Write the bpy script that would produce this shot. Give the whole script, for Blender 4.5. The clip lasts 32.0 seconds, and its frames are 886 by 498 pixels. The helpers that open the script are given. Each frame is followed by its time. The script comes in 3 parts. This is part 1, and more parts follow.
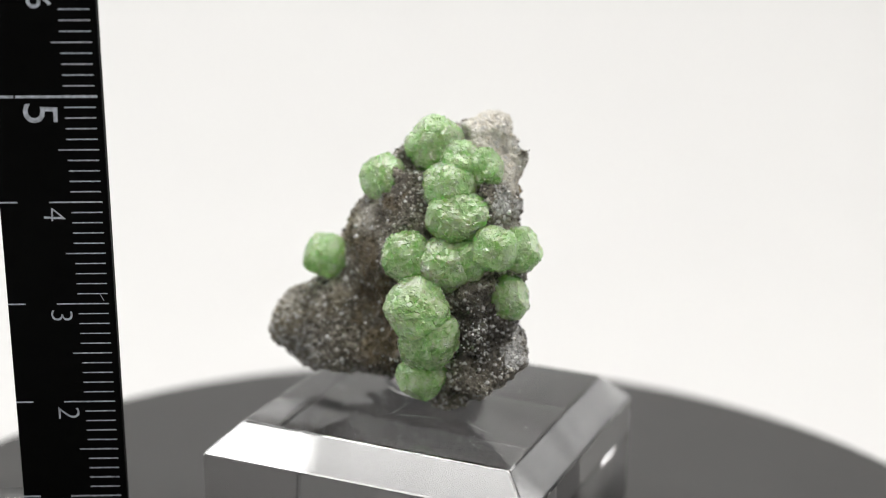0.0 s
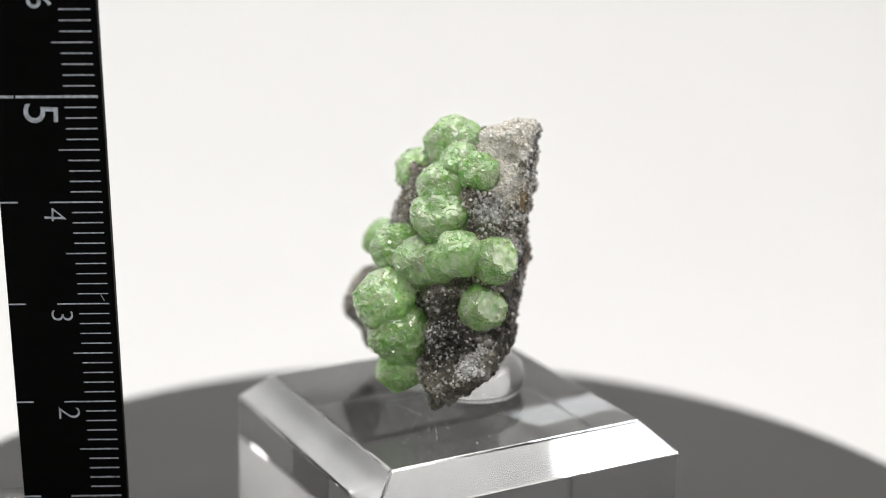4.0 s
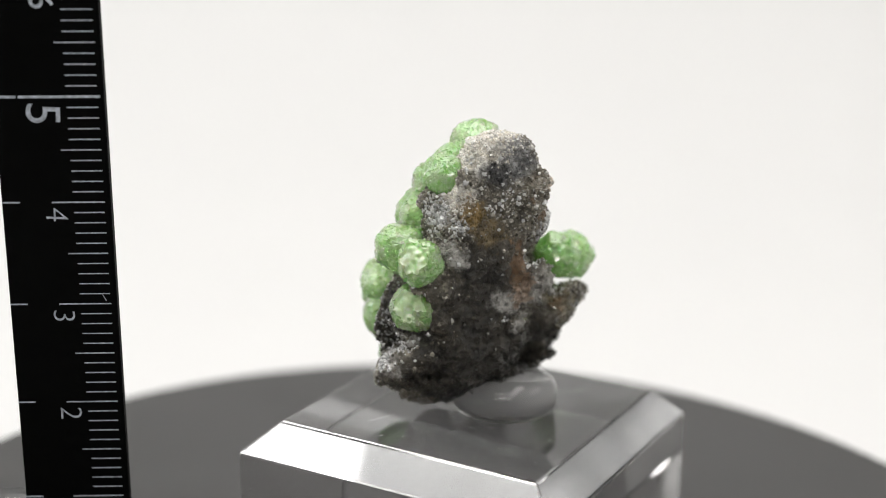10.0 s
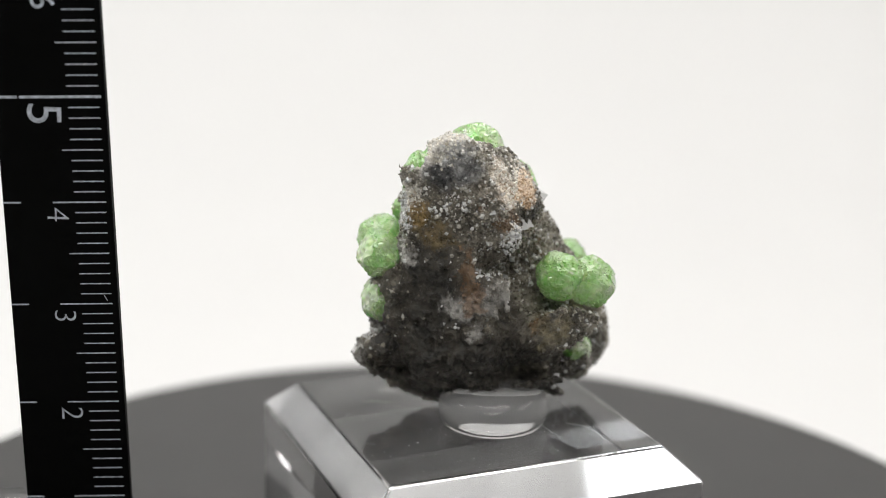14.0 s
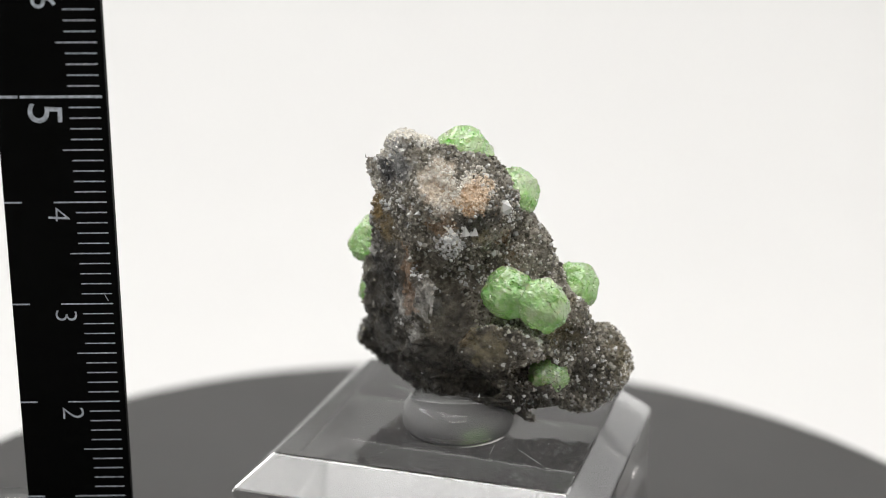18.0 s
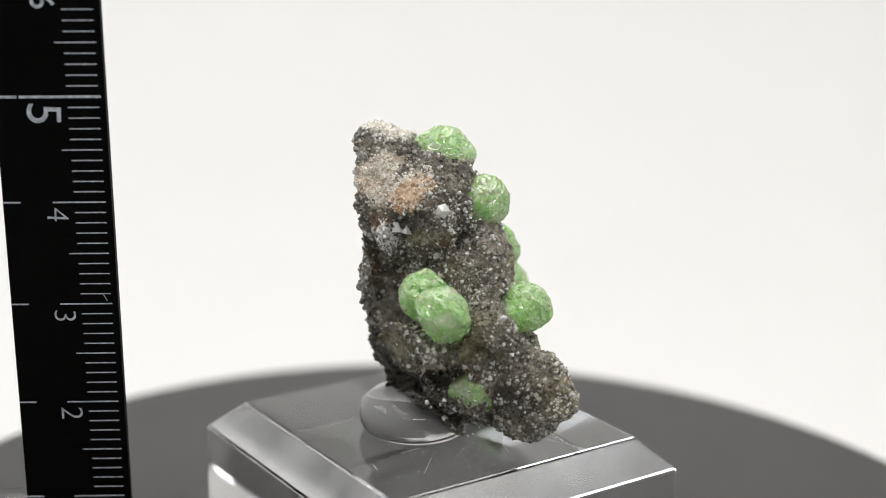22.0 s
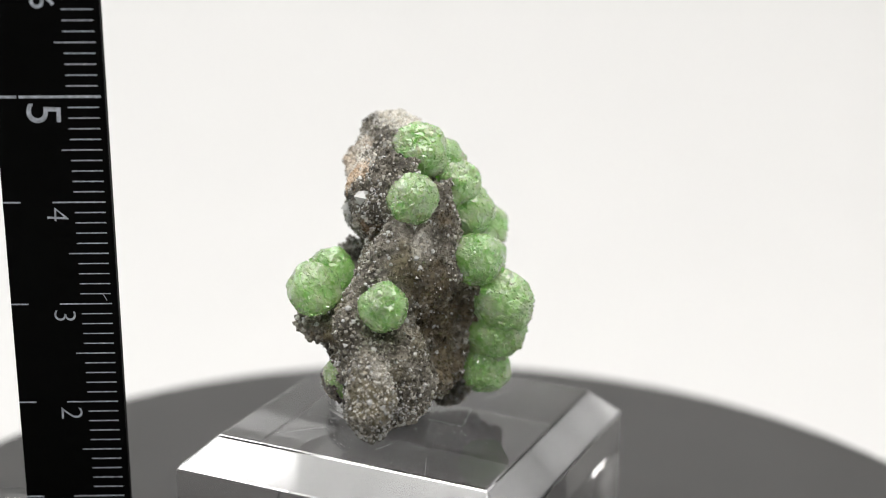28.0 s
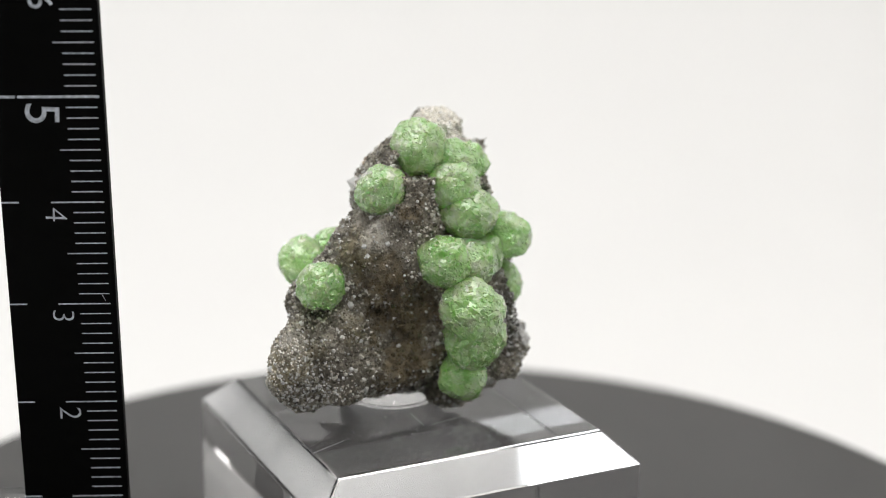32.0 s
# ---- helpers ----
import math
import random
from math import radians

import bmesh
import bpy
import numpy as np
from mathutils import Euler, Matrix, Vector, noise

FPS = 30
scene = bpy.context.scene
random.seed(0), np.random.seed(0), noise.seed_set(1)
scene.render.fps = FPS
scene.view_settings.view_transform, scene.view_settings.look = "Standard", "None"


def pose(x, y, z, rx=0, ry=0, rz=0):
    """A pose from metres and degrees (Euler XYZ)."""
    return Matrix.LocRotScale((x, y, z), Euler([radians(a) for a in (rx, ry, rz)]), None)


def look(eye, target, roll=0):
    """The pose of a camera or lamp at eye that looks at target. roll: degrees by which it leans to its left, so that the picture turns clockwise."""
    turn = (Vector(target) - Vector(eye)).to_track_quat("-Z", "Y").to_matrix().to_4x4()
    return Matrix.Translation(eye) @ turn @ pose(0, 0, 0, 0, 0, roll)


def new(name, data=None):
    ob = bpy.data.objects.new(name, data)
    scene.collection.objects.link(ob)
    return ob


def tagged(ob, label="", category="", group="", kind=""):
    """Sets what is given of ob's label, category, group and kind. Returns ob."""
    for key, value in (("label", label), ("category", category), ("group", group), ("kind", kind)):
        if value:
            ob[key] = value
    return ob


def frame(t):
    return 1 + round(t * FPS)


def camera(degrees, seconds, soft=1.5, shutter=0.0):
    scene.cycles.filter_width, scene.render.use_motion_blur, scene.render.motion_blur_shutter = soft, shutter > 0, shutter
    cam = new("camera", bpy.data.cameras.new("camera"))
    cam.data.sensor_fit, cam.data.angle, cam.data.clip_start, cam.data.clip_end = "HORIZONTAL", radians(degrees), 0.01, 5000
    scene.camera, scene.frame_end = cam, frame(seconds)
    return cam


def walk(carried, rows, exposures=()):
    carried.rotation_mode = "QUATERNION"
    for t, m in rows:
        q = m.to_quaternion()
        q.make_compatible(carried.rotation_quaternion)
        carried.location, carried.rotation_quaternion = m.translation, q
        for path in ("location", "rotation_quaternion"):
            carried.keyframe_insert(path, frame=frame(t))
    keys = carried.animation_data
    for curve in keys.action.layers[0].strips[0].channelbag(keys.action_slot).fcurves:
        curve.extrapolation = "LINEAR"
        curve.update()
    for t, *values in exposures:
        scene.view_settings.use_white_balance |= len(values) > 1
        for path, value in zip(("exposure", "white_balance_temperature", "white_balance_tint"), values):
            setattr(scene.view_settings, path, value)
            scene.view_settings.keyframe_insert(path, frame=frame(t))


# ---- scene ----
S = 0.87             # stand, stone and camera distance against the first guess, set by the ruler
MM = 0.001 * S
TOP = 0.022 * S      # height of the stand's top above the turntable

cam = camera(33.57, 32.0, soft=0.45)
EYE = Vector((-0.00026 * S, -0.16493 * S, 0.06515 * S + TOP))
AIM = EYE + Vector((0, math.cos(radians(15.37)), -math.sin(radians(15.37))))
walk(cam, [(0, look(EYE, AIM, 1.24)), (32, look(EYE, AIM, 1.24))], [(0, -0.25), (32, -0.25)])
cam.data.dof.use_dof = True
cam.data.dof.focus_distance = 0.1408
cam.data.dof.aperture_fstop = 15.0

# ---- light: a white photo tent lit by a panel under its roof ----
world = bpy.data.worlds.new("room")
world.use_nodes = True
world.node_tree.nodes["Background"].inputs[0].default_value = (1.0, 0.97, 0.93, 1)
world.node_tree.nodes["Background"].inputs[1].default_value = 0.25
scene.world = world


def panel(name, eye, target, w, h, watts, colour):
    lamp = bpy.data.lights.new(name, "AREA")
    lamp.shape, lamp.size, lamp.size_y, lamp.energy, lamp.color = "RECTANGLE", w, h, watts, colour
    ob = new(name, lamp)
    ob.matrix_world = look(eye, target)
    return ob


WARM = (1.0, 0.978, 0.955)
COOL = (0.95, 0.975, 1.0)
panel("front_lamp", (0.0, -0.33, 0.36), (0, 0, 0.03), 0.30, 0.05, 0.62, WARM)
panel("roof_panel", (0.0, 0.03, 0.50), (0, 0.0, 0), 0.40, 0.40, 2.3, WARM)
# Wide unseen lamp added as weak fill inside the tent.
panel("tent_fill", (0.0, -0.04, 0.545), (0, -0.0399, 0), 0.74, 0.74, 0.2, WARM)
panel("west_softbox", (-0.37, 0.07, 0.37), (0, 0.02, 0.03), 0.34, 0.18, 0.85, COOL)
panel("east_softbox", (0.37, 0.07, 0.37), (0, 0.02, 0.03), 0.34, 0.18, 0.42, WARM)
# Unseen lamp, added only to brighten the backdrop.
panel("backdrop_fill", (-0.06, 0.22, 0.52), (-0.05, 0.42, 0.1), 0.5, 0.05, 0.06, WARM)


# ---- materials ----
def material(name):
    m = bpy.data.materials.new(name)
    m.use_nodes = True
    return m, m.node_tree.nodes, m.node_tree.links, m.node_tree.nodes["Principled BSDF"]


def put(links, socket, value):
    if isinstance(value, bpy.types.NodeSocket):
        links.new(value, socket)
    else:
        socket.default_value = value


def grain(m, scale, detail=4.0, rough=0.6, kind="NOISE"):
    """A grain value from object space, scale in features per metre."""
    n, l = m.node_tree.nodes, m.node_tree.links
    tc = n.new("ShaderNodeTexCoord")
    if kind == "NOISE":
        t = n.new("ShaderNodeTexNoise")
        t.inputs["Detail"].default_value, t.inputs["Roughness"].default_value = detail, rough
        out = t.outputs["Fac"]
    else:
        t = n.new("ShaderNodeTexVoronoi")
        out = t.outputs["Distance"]
    t.inputs["Scale"].default_value = scale
    l.new(tc.outputs["Object"], t.inputs["Vector"])
    return out


def ramp(m, fac, stops):
    n, l = m.node_tree.nodes, m.node_tree.links
    r = n.new("ShaderNodeValToRGB")
    while len(r.color_ramp.elements) < len(stops):
        r.color_ramp.elements.new(0.5)
    for e, (p, c) in zip(r.color_ramp.elements, stops):
        e.position, e.color = p, (*c, 1)
    l.new(fac, r.inputs[0])
    return r.outputs[0]


def mix(m, fac, a, b, mode="MIX"):
    n, l = m.node_tree.nodes, m.node_tree.links
    x = n.new("ShaderNodeMix")
    x.data_type, x.blend_type = "RGBA", mode
    put(l, x.inputs[0], fac)
    put(l, x.inputs[6], a if isinstance(a, bpy.types.NodeSocket) else (*a, 1))
    put(l, x.inputs[7], b if isinstance(b, bpy.types.NodeSocket) else (*b, 1))
    return x.outputs[2]


def calc(m, op, a, b=0.0, c=0.0):
    n, l = m.node_tree.nodes, m.node_tree.links
    x = n.new("ShaderNodeMath")
    x.operation = op
    for s, v in zip(x.inputs, (a, b, c)):
        put(l, s, v)
    return x.outputs[0]


def bump(m, height, strength, metres):
    n, l = m.node_tree.nodes, m.node_tree.links
    b = n.new("ShaderNodeBump")
    b.inputs["Strength"].default_value, b.inputs["Distance"].default_value = strength, metres
    l.new(height, b.inputs["Height"])
    l.new(b.outputs[0], n["Principled BSDF"].inputs["Normal"])


def spot(m, centre, radius, ragged):
    """A stain with a ragged edge round a place of the stone, 0 to 1."""
    n, l = m.node_tree.nodes, m.node_tree.links
    tc = n.new("ShaderNodeTexCoord")
    d = n.new("ShaderNodeVectorMath")
    d.operation = "DISTANCE"
    l.new(tc.outputs["Object"], d.inputs[0])
    d.inputs[1].default_value = [v * MM for v in centre]
    rough = calc(m, "MULTIPLY", calc(m, "SUBTRACT", grain(m, 420, 5.0, 0.7), 0.5), ragged * MM * 2)
    near = calc(m, "ADD", d.outputs["Value"], rough)
    r = n.new("ShaderNodeMapRange")
    r.interpolation_type = "SMOOTHSTEP"
    l.new(near, r.inputs[0])
    r.inputs[1].default_value, r.inputs[2].default_value = radius * MM * 1.25, radius * MM * 0.6
    return r.outputs[0]


def plain(name, colour, rough=0.5, metal=0.0, vary=0.06, scale=200.0, relief=0.0):
    m, n, l, b = material(name)
    g = grain(m, scale)
    lo, hi = [c * (1 - vary) for c in colour], [min(1, c * (1 + vary)) for c in colour]
    put(l, b.inputs["Base Color"], ramp(m, g, [(0.3, lo), (0.7, hi)]))
    b.inputs["Roughness"].default_value, b.inputs["Metallic"].default_value = rough, metal
    if relief:
        bump(m, grain(m, scale * 6), 0.4, relief)
    return m


M_TENT = plain("white_tent_cloth", (0.70, 0.697, 0.69), 0.9, 0, 0.01, 12)
M_SIDE = plain("grey_tent_cloth", (0.70, 0.70, 0.69), 0.9, 0, 0.03, 12)
M_DISC = plain("matt_black_plastic", (0.056, 0.0547, 0.0534), 0.6, 0, 0.06, 60, 0.00001)
M_DISC.node_tree.nodes["Principled BSDF"].inputs["Specular IOR Level"].default_value = 0.3
M_BASE = plain("dark_plastic", (0.03, 0.03, 0.03), 0.5)
M_RULER = plain("black_ruler_plastic", (0.0015, 0.0016, 0.0015), 0.55, 0, 0.3, 300)
M_RULER.node_tree.nodes["Principled BSDF"].inputs["Specular IOR Level"].default_value = 0.04
M_ROOM = plain("dark_room_filler", (0.03, 0.03, 0.032), 0.9, 0, 0.1, 20)
M_INK = plain("white_ruler_ink", (0.40, 0.43, 0.48), 0.6, 0, 0.5, 1500)

M_ACRYL, n_, l_, b_ = material("clear_acrylic")
b_.inputs["Base Color"].default_value = (0.985, 0.985, 0.99, 1)
b_.inputs["Transmission Weight"].default_value, b_.inputs["IOR"].default_value = 1.0, 1.49
put(l_, b_.inputs["Roughness"], ramp(M_ACRYL, grain(M_ACRYL, 260, 6), [(0.45, (0.0, 0.0, 0.0)), (0.75, (0.06, 0.06, 0.06))]))

M_TACK, n_, l_, b_ = material("clear_gel_tack")
b_.inputs["Base Color"].default_value = (0.95, 0.95, 0.95, 1)
b_.inputs["Transmission Weight"].default_value, b_.inputs["IOR"].default_value = 0.84, 1.40
b_.inputs["Roughness"].default_value = 0.05

# stone of the matrix: dark grey, brown in the hollows, pale at the tip, rusty in streaks
def stains(m, base, strength=1.0):
    def over(c, place, radius, ragged, lo, hi, much=1.0):
        f = spot(m, place, radius, ragged)
        if much * strength < 1:
            f = calc(m, "MULTIPLY", f, much * strength)
        return mix(m, f, c, mix(m, ramp(m, grain(m, 900, 4), [(0.35, (0, 0, 0)), (0.65, (1, 1, 1))]), lo, hi))
    brown = ((0.045, 0.034, 0.018), (0.19, 0.148, 0.085))
    olive = ((0.11, 0.09, 0.045), (0.38, 0.33, 0.21))
    cream = ((0.74, 0.70, 0.61), (0.97, 0.95, 0.90))
    rust = ((0.15, 0.08, 0.036), (0.34, 0.21, 0.12))
    ash = ((0.15, 0.135, 0.105), (0.48, 0.445, 0.38))
    coal = ((0.013, 0.012, 0.010), (0.065, 0.058, 0.046))
    veil = ((0.20, 0.19, 0.175), (0.62, 0.60, 0.56))
    c = over(base, (-9.5, 3.5, 21.5), 4.2, 4, *ash, 0.8)
    for place, radius, much in (((4.5, -5.0, 12.0), 5.0, 0.9), ((5.6, 5.0, 6.0), 7.0, 1), ((1.0, 12.0, 6.5), 6.5, 1), ((-8.0, 11.5, 5.5), 3.6, 0.8),
                                ((-2.0, 11.0, 25.6), 2.6, 0.9), ((7.0, 6.0, 15.0), 4.0, 0.8), ((7.5, 4.5, 21.0), 3.0, 0.7), ((-14.5, 10.5, 7.0), 2.2, 0.7)):
        c = over(c, place, radius, 5, *coal, much)
    for place, radius, much in (((-10.0, 0.8, 18.5), 3.2, 0.9), ((-6.5, 0.2, 14.0), 4.8, 1), ((-7.5, -1.8, 8.0), 4.6, 1), ((-7.2, -0.4, 25.5), 2.2, 1), ((-6.5, 10.6, 21.5), 2.4, 0.7),
                                ((-0.5, 13.4, 14.2), 2.0, 1), ((-9.0, 12.0, 11.5), 2.6, 0.9)):
        c = over(c, place, radius, 5, *brown, much)
    for place, radius, much in (((-11.5, 3.4, 21.0), 2.6, 0.8), ((-13.2, 0.5, 13.5), 2.8, 0.6), ((-11.0, 10.4, 14.0), 3.0, 0.9), ((-3.6, 13.6, 12.8), 2.4, 0.8), ((-4.0, 11.0, 23.0), 2.0, 0.8),
                                ((-19.6, 7.4, 8.6), 2.6, 0.8), ((-18.0, 4.0, 10.0), 2.4, 0.5)):
        c = over(c, place, radius, 4, *olive, much)
    # Backlit rim of the outer lobe, put in as cream colour.
    c = over(c, (-19.3, 5.0, 11.5), 2.0, 3, *cream, 0.3)
    c = over(c, (-10.3, 1.7, 22.8), 1.8, 3, *cream, 0.5)
    c = over(c, (5.2, 4.4, 33.6), 3.8, 3.0, *cream, 1.5)
    c = over(c, (6.2, 1.6, 30.5), 2.8, 3.0, *cream, 1.2)
    c = over(c, (7.5, 2.4, 28.0), 2.0, 3.0, *cream, 0.8)
    c = over(c, (1.8, 10.8, 29.7), 2.8, 4, (0.60, 0.48, 0.36), (0.93, 0.87, 0.77), 1.5)
    c = over(c, (-1.6, 10.5, 28.6), 2.0, 4, (0.46, 0.29, 0.15), (0.82, 0.60, 0.40), 1.2)
    for place, radius in (((6.6, 7.8, 16.0), 1.9), ((1.4, 11.6, 17.3), 3.2), ((8.6, 1.2, 22.0), 1.8), ((4.4, 9.4, 12.8), 1.3), ((6.5, 0.4, 25.4), 1.8), ((8.6, -5.4, 8.6), 2.0), ((9.0, -3.2, 10.6), 1.3)):
        c = over(c, place, radius, 4, *veil, 0.8)
    c = over(c, (7.6, 5.8, 24.3), 2.2, 4, (0.07, 0.05, 0.022), (0.26, 0.19, 0.09), 0.9)
    for place, radius in (((-5.2, 9.4, 23.5), 1.5), ((3.6, 10.6, 27.6), 1.2), ((5.6, 9.2, 20.4), 1.5), ((5.4, 9.0, 17.6), 1.4), ((2.0, 10.8, 25.4), 1.0), ((0.2, 12.8, 13.6), 1.2)):
        c = over(c, place, radius, 5, *rust, 0.65)
    c = over(c, (8.0, 3.6, 26.6), 1.5, 3, (0.20, 0.13, 0.04), (0.44, 0.30, 0.12), 0.9)
    c = over(c, (5.6, 8.2, 32.2), 2.2, 3, (0.20, 0.20, 0.20), (0.58, 0.575, 0.56), 1.2)
    return over(c, (8.2, 6.8, 30.2), 1.9, 2.5, (0.03, 0.03, 0.032), (0.15, 0.148, 0.145), 1.3)


M_ROCK, n_, l_, b_ = material("druse_matrix_stone")
c1 = ramp(M_ROCK, grain(M_ROCK, 380, 7, 0.72), [(0.32, (0.022, 0.019, 0.015)), (0.52, (0.13, 0.115, 0.09)), (0.72, (0.46, 0.42, 0.34))])
dark = mix(M_ROCK, ramp(M_ROCK, grain(M_ROCK, 500, 6, 0.7), [(0.4, (0, 0, 0)), (0.75, (1, 1, 1))]), (0.008, 0.007, 0.006), (0.085, 0.070, 0.048))
for place_, size_ in (((9, 4, 8), 8.5), ((4, 11, 5), 8.0), ((8.5, 6.5, 17), 5.5)):
    c1 = mix(M_ROCK, spot(M_ROCK, place_, size_, 6), c1, dark)
put(l_, b_.inputs["Base Color"], stains(M_ROCK, c1))
b_.inputs["Roughness"].default_value = 0.36
bump(M_ROCK, grain(M_ROCK, 1300, 6, 0.7), 1.0, 0.0003)

# quartz grains
M_QUARTZ, n_, l_, b_ = material("quartz_crystals")
geo = n_.new("ShaderNodeNewGeometry")
patch = calc(M_QUARTZ, "ADD", calc(M_QUARTZ, "MULTIPLY", geo.outputs["Random Per Island"], 0.75), calc(M_QUARTZ, "MULTIPLY", calc(M_QUARTZ, "SUBTRACT", grain(M_QUARTZ, 260, 3, 0.6), 0.33), 0.8))
c1 = ramp(M_QUARTZ, patch, [(0.15, (0.09, 0.082, 0.066)), (0.52, (0.35, 0.323, 0.262)), (0.72, (0.64, 0.615, 0.54)), (0.9, (0.93, 0.93, 0.90))])
put(l_, b_.inputs["Base Color"], stains(M_QUARTZ, c1, 0.75))
b_.inputs["Transmission Weight"].default_value, b_.inputs["IOR"].default_value = 0.30, 1.54
b_.inputs["Roughness"].default_value = 0.07

M_MILKY, n_, l_, b_ = material("milky_quartz")
geo = n_.new("ShaderNodeNewGeometry")
patch = calc(M_MILKY, "ADD", calc(M_MILKY, "MULTIPLY", geo.outputs["Random Per Island"], 0.6), calc(M_MILKY, "MULTIPLY", calc(M_MILKY, "SUBTRACT", grain(M_MILKY, 260, 3, 0.6), 0.28), 0.95))
c1 = ramp(M_MILKY, patch, [(0.2, (0.12, 0.108, 0.085)), (0.56, (0.36, 0.33, 0.265)), (0.78, (0.53, 0.495, 0.42)), (1.0, (0.85, 0.83, 0.77))])
put(l_, b_.inputs["Base Color"], stains(M_MILKY, c1, 0.95))
b_.inputs["Transmission Weight"].default_value, b_.inputs["IOR"].default_value = 0.20, 1.54
b_.inputs["Roughness"].default_value = 0.12

# cream crust of the tip, peach on one side
M_CREAM, n_, l_, b_ = material("cream_crystal_crust")
geo = n_.new("ShaderNodeNewGeometry")
c1 = ramp(M_CREAM, geo.outputs["Random Per Island"], [(0.0, (0.66, 0.60, 0.48)), (0.35, (0.90, 0.86, 0.77)), (1.0, (0.97, 0.95, 0.91))])
c1 = mix(M_CREAM, spot(M_CREAM, (-2.4, 10.4, 29.2), 2.2, 4), c1, (0.82, 0.66, 0.50))
c1 = mix(M_CREAM, calc(M_CREAM, "MULTIPLY", spot(M_CREAM, (3.2, 11.0, 29.0), 1.8, 4), 0.5), c1, (0.84, 0.68, 0.52))
put(l_, b_.inputs["Base Color"], c1)
b_.inputs["Transmission Weight"].default_value, b_.inputs["IOR"].default_value = 0.15, 1.5
b_.inputs["Roughness"].default_value = 0.2

# clear and white crystals in patches; scattered ones are white to paint glints
M_CLEAR, n_, l_, b_ = material("white_crystals_and_glints")
geo = n_.new("ShaderNodeNewGeometry")
put(l_, b_.inputs["Base Color"], ramp(M_CLEAR, geo.outputs["Random Per Island"], [(0.0, (0.42, 0.42, 0.41)), (0.4, (0.74, 0.74, 0.72)), (1.0, (0.97, 0.97, 0.96))]))
b_.inputs["Transmission Weight"].default_value, b_.inputs["IOR"].default_value = 0.3, 1.54
b_.inputs["Roughness"].default_value = 0.12

# green botryoids: clear green crystal with glossy facets
def green(name, stops, rough, clear):
    m, n, l, b = material(name)
    tone = calc(m, "ADD", calc(m, "MULTIPLY", grain(m, 1.6, 3, 0.6), 0.75), calc(m, "MULTIPLY", grain(m, 7.0, 3, 0.6), 0.25))
    info = n.new("ShaderNodeObjectInfo")
    tone = calc(m, "ADD", tone, calc(m, "MULTIPLY", calc(m, "SUBTRACT", info.outputs["Random"], 0.5), 0.08))
    put(l, b.inputs["Base Color"], ramp(m, tone, stops))
    b.inputs["Subsurface Weight"].default_value = 0.8
    b.inputs["Subsurface Radius"].default_value = (0.6, 1.0, 0.4)
    b.inputs["Subsurface Scale"].default_value = 0.0012
    b.inputs["Transmission Weight"].default_value = clear
    b.inputs["Roughness"].default_value = rough
    b.inputs["IOR"].default_value = 1.6
    b.inputs["Coat Weight"].default_value, b.inputs["Coat Roughness"].default_value, b.inputs["Coat IOR"].default_value = 1.0, 0.13, 1.7
    return m


M_GREEN = green("green_crystal_sphere", [(0.34, (0.36, 0.72, 0.18)), (0.47, (0.54, 0.87, 0.33)), (0.58, (0.68, 0.93, 0.48)), (0.75, (0.82, 0.97, 0.68))], 0.10, 0.58)
M_PALE = green("pale_green_cleavage", [(0.34, (0.50, 0.76, 0.32)), (0.60, (0.70, 0.88, 0.54)), (0.75, (0.85, 0.94, 0.76))], 0.25, 0.3)


# ---- mesh helpers ----
def mesh_of(name, verts, faces, mat, smooth=False):
    me = bpy.data.meshes.new(name)
    me.from_pydata([tuple(v) for v in verts], [], [tuple(f) for f in faces])
    me.materials.append(mat)
    if smooth:
        me.polygons.foreach_set("use_smooth", [True] * len(me.polygons))
    me.update()
    return me


def part(name, bm, mat, parent, label=""):
    me = bpy.data.meshes.new(name)
    bm.to_mesh(me)
    bm.free()
    me.materials.append(mat)
    ob = new(name, me)
    ob.parent = parent
    return tagged(ob, label)


def hung(name, me, parent, m=None, label=""):
    ob = new(name, me)
    ob.parent = parent
    if m is not None:
        ob.matrix_basis = m
    return tagged(ob, label)


def box_bm(x0, x1, y0, y1, z0, z1, bevel=0.0):
    bm = bmesh.new()
    bmesh.ops.create_cube(bm, size=1)
    for v in bm.verts:
        v.co = ((x0 + x1) / 2 + v.co.x * (x1 - x0), (y0 + y1) / 2 + v.co.y * (y1 - y0), (z0 + z1) / 2 + v.co.z * (z1 - z0))
    if bevel:
        bmesh.ops.bevel(bm, geom=bm.edges[:], offset=bevel, segments=2, profile=0.5, affect="EDGES")
    return bm


def lathe_bm(profile, steps):
    """Turns (radius, height) pairs about the z axis."""
    bm = bmesh.new()
    rings = []
    for r, z in profile:
        if r < 1e-7:
            rings.append([bm.verts.new((0, 0, z))])
        else:
            rings.append([bm.verts.new((r * math.cos(a), r * math.sin(a), z)) for a in np.linspace(0, 2 * math.pi, steps, endpoint=False)])
    for lo, hi in zip(rings, rings[1:]):
        for i in range(steps):
            j = (i + 1) % steps
            q = [lo[i % len(lo)], lo[j % len(lo)], hi[j % len(hi)], hi[i % len(hi)]]
            q = [v for k, v in enumerate(q) if v not in q[:k]]
            if len(q) > 2:
                bm.faces.new(q)
    bmesh.ops.recalc_face_normals(bm, faces=bm.faces[:])
    for f in bm.faces:
        f.smooth = True
    return bm


# ---- the tent ----
FLOOR = -0.026


def structure(name, bm, mat, label, category):
    me = bpy.data.meshes.new(name)
    bm.to_mesh(me)
    bm.free()
    me.materials.append(mat)
    return tagged(new(name, me), label, category, kind="structure")


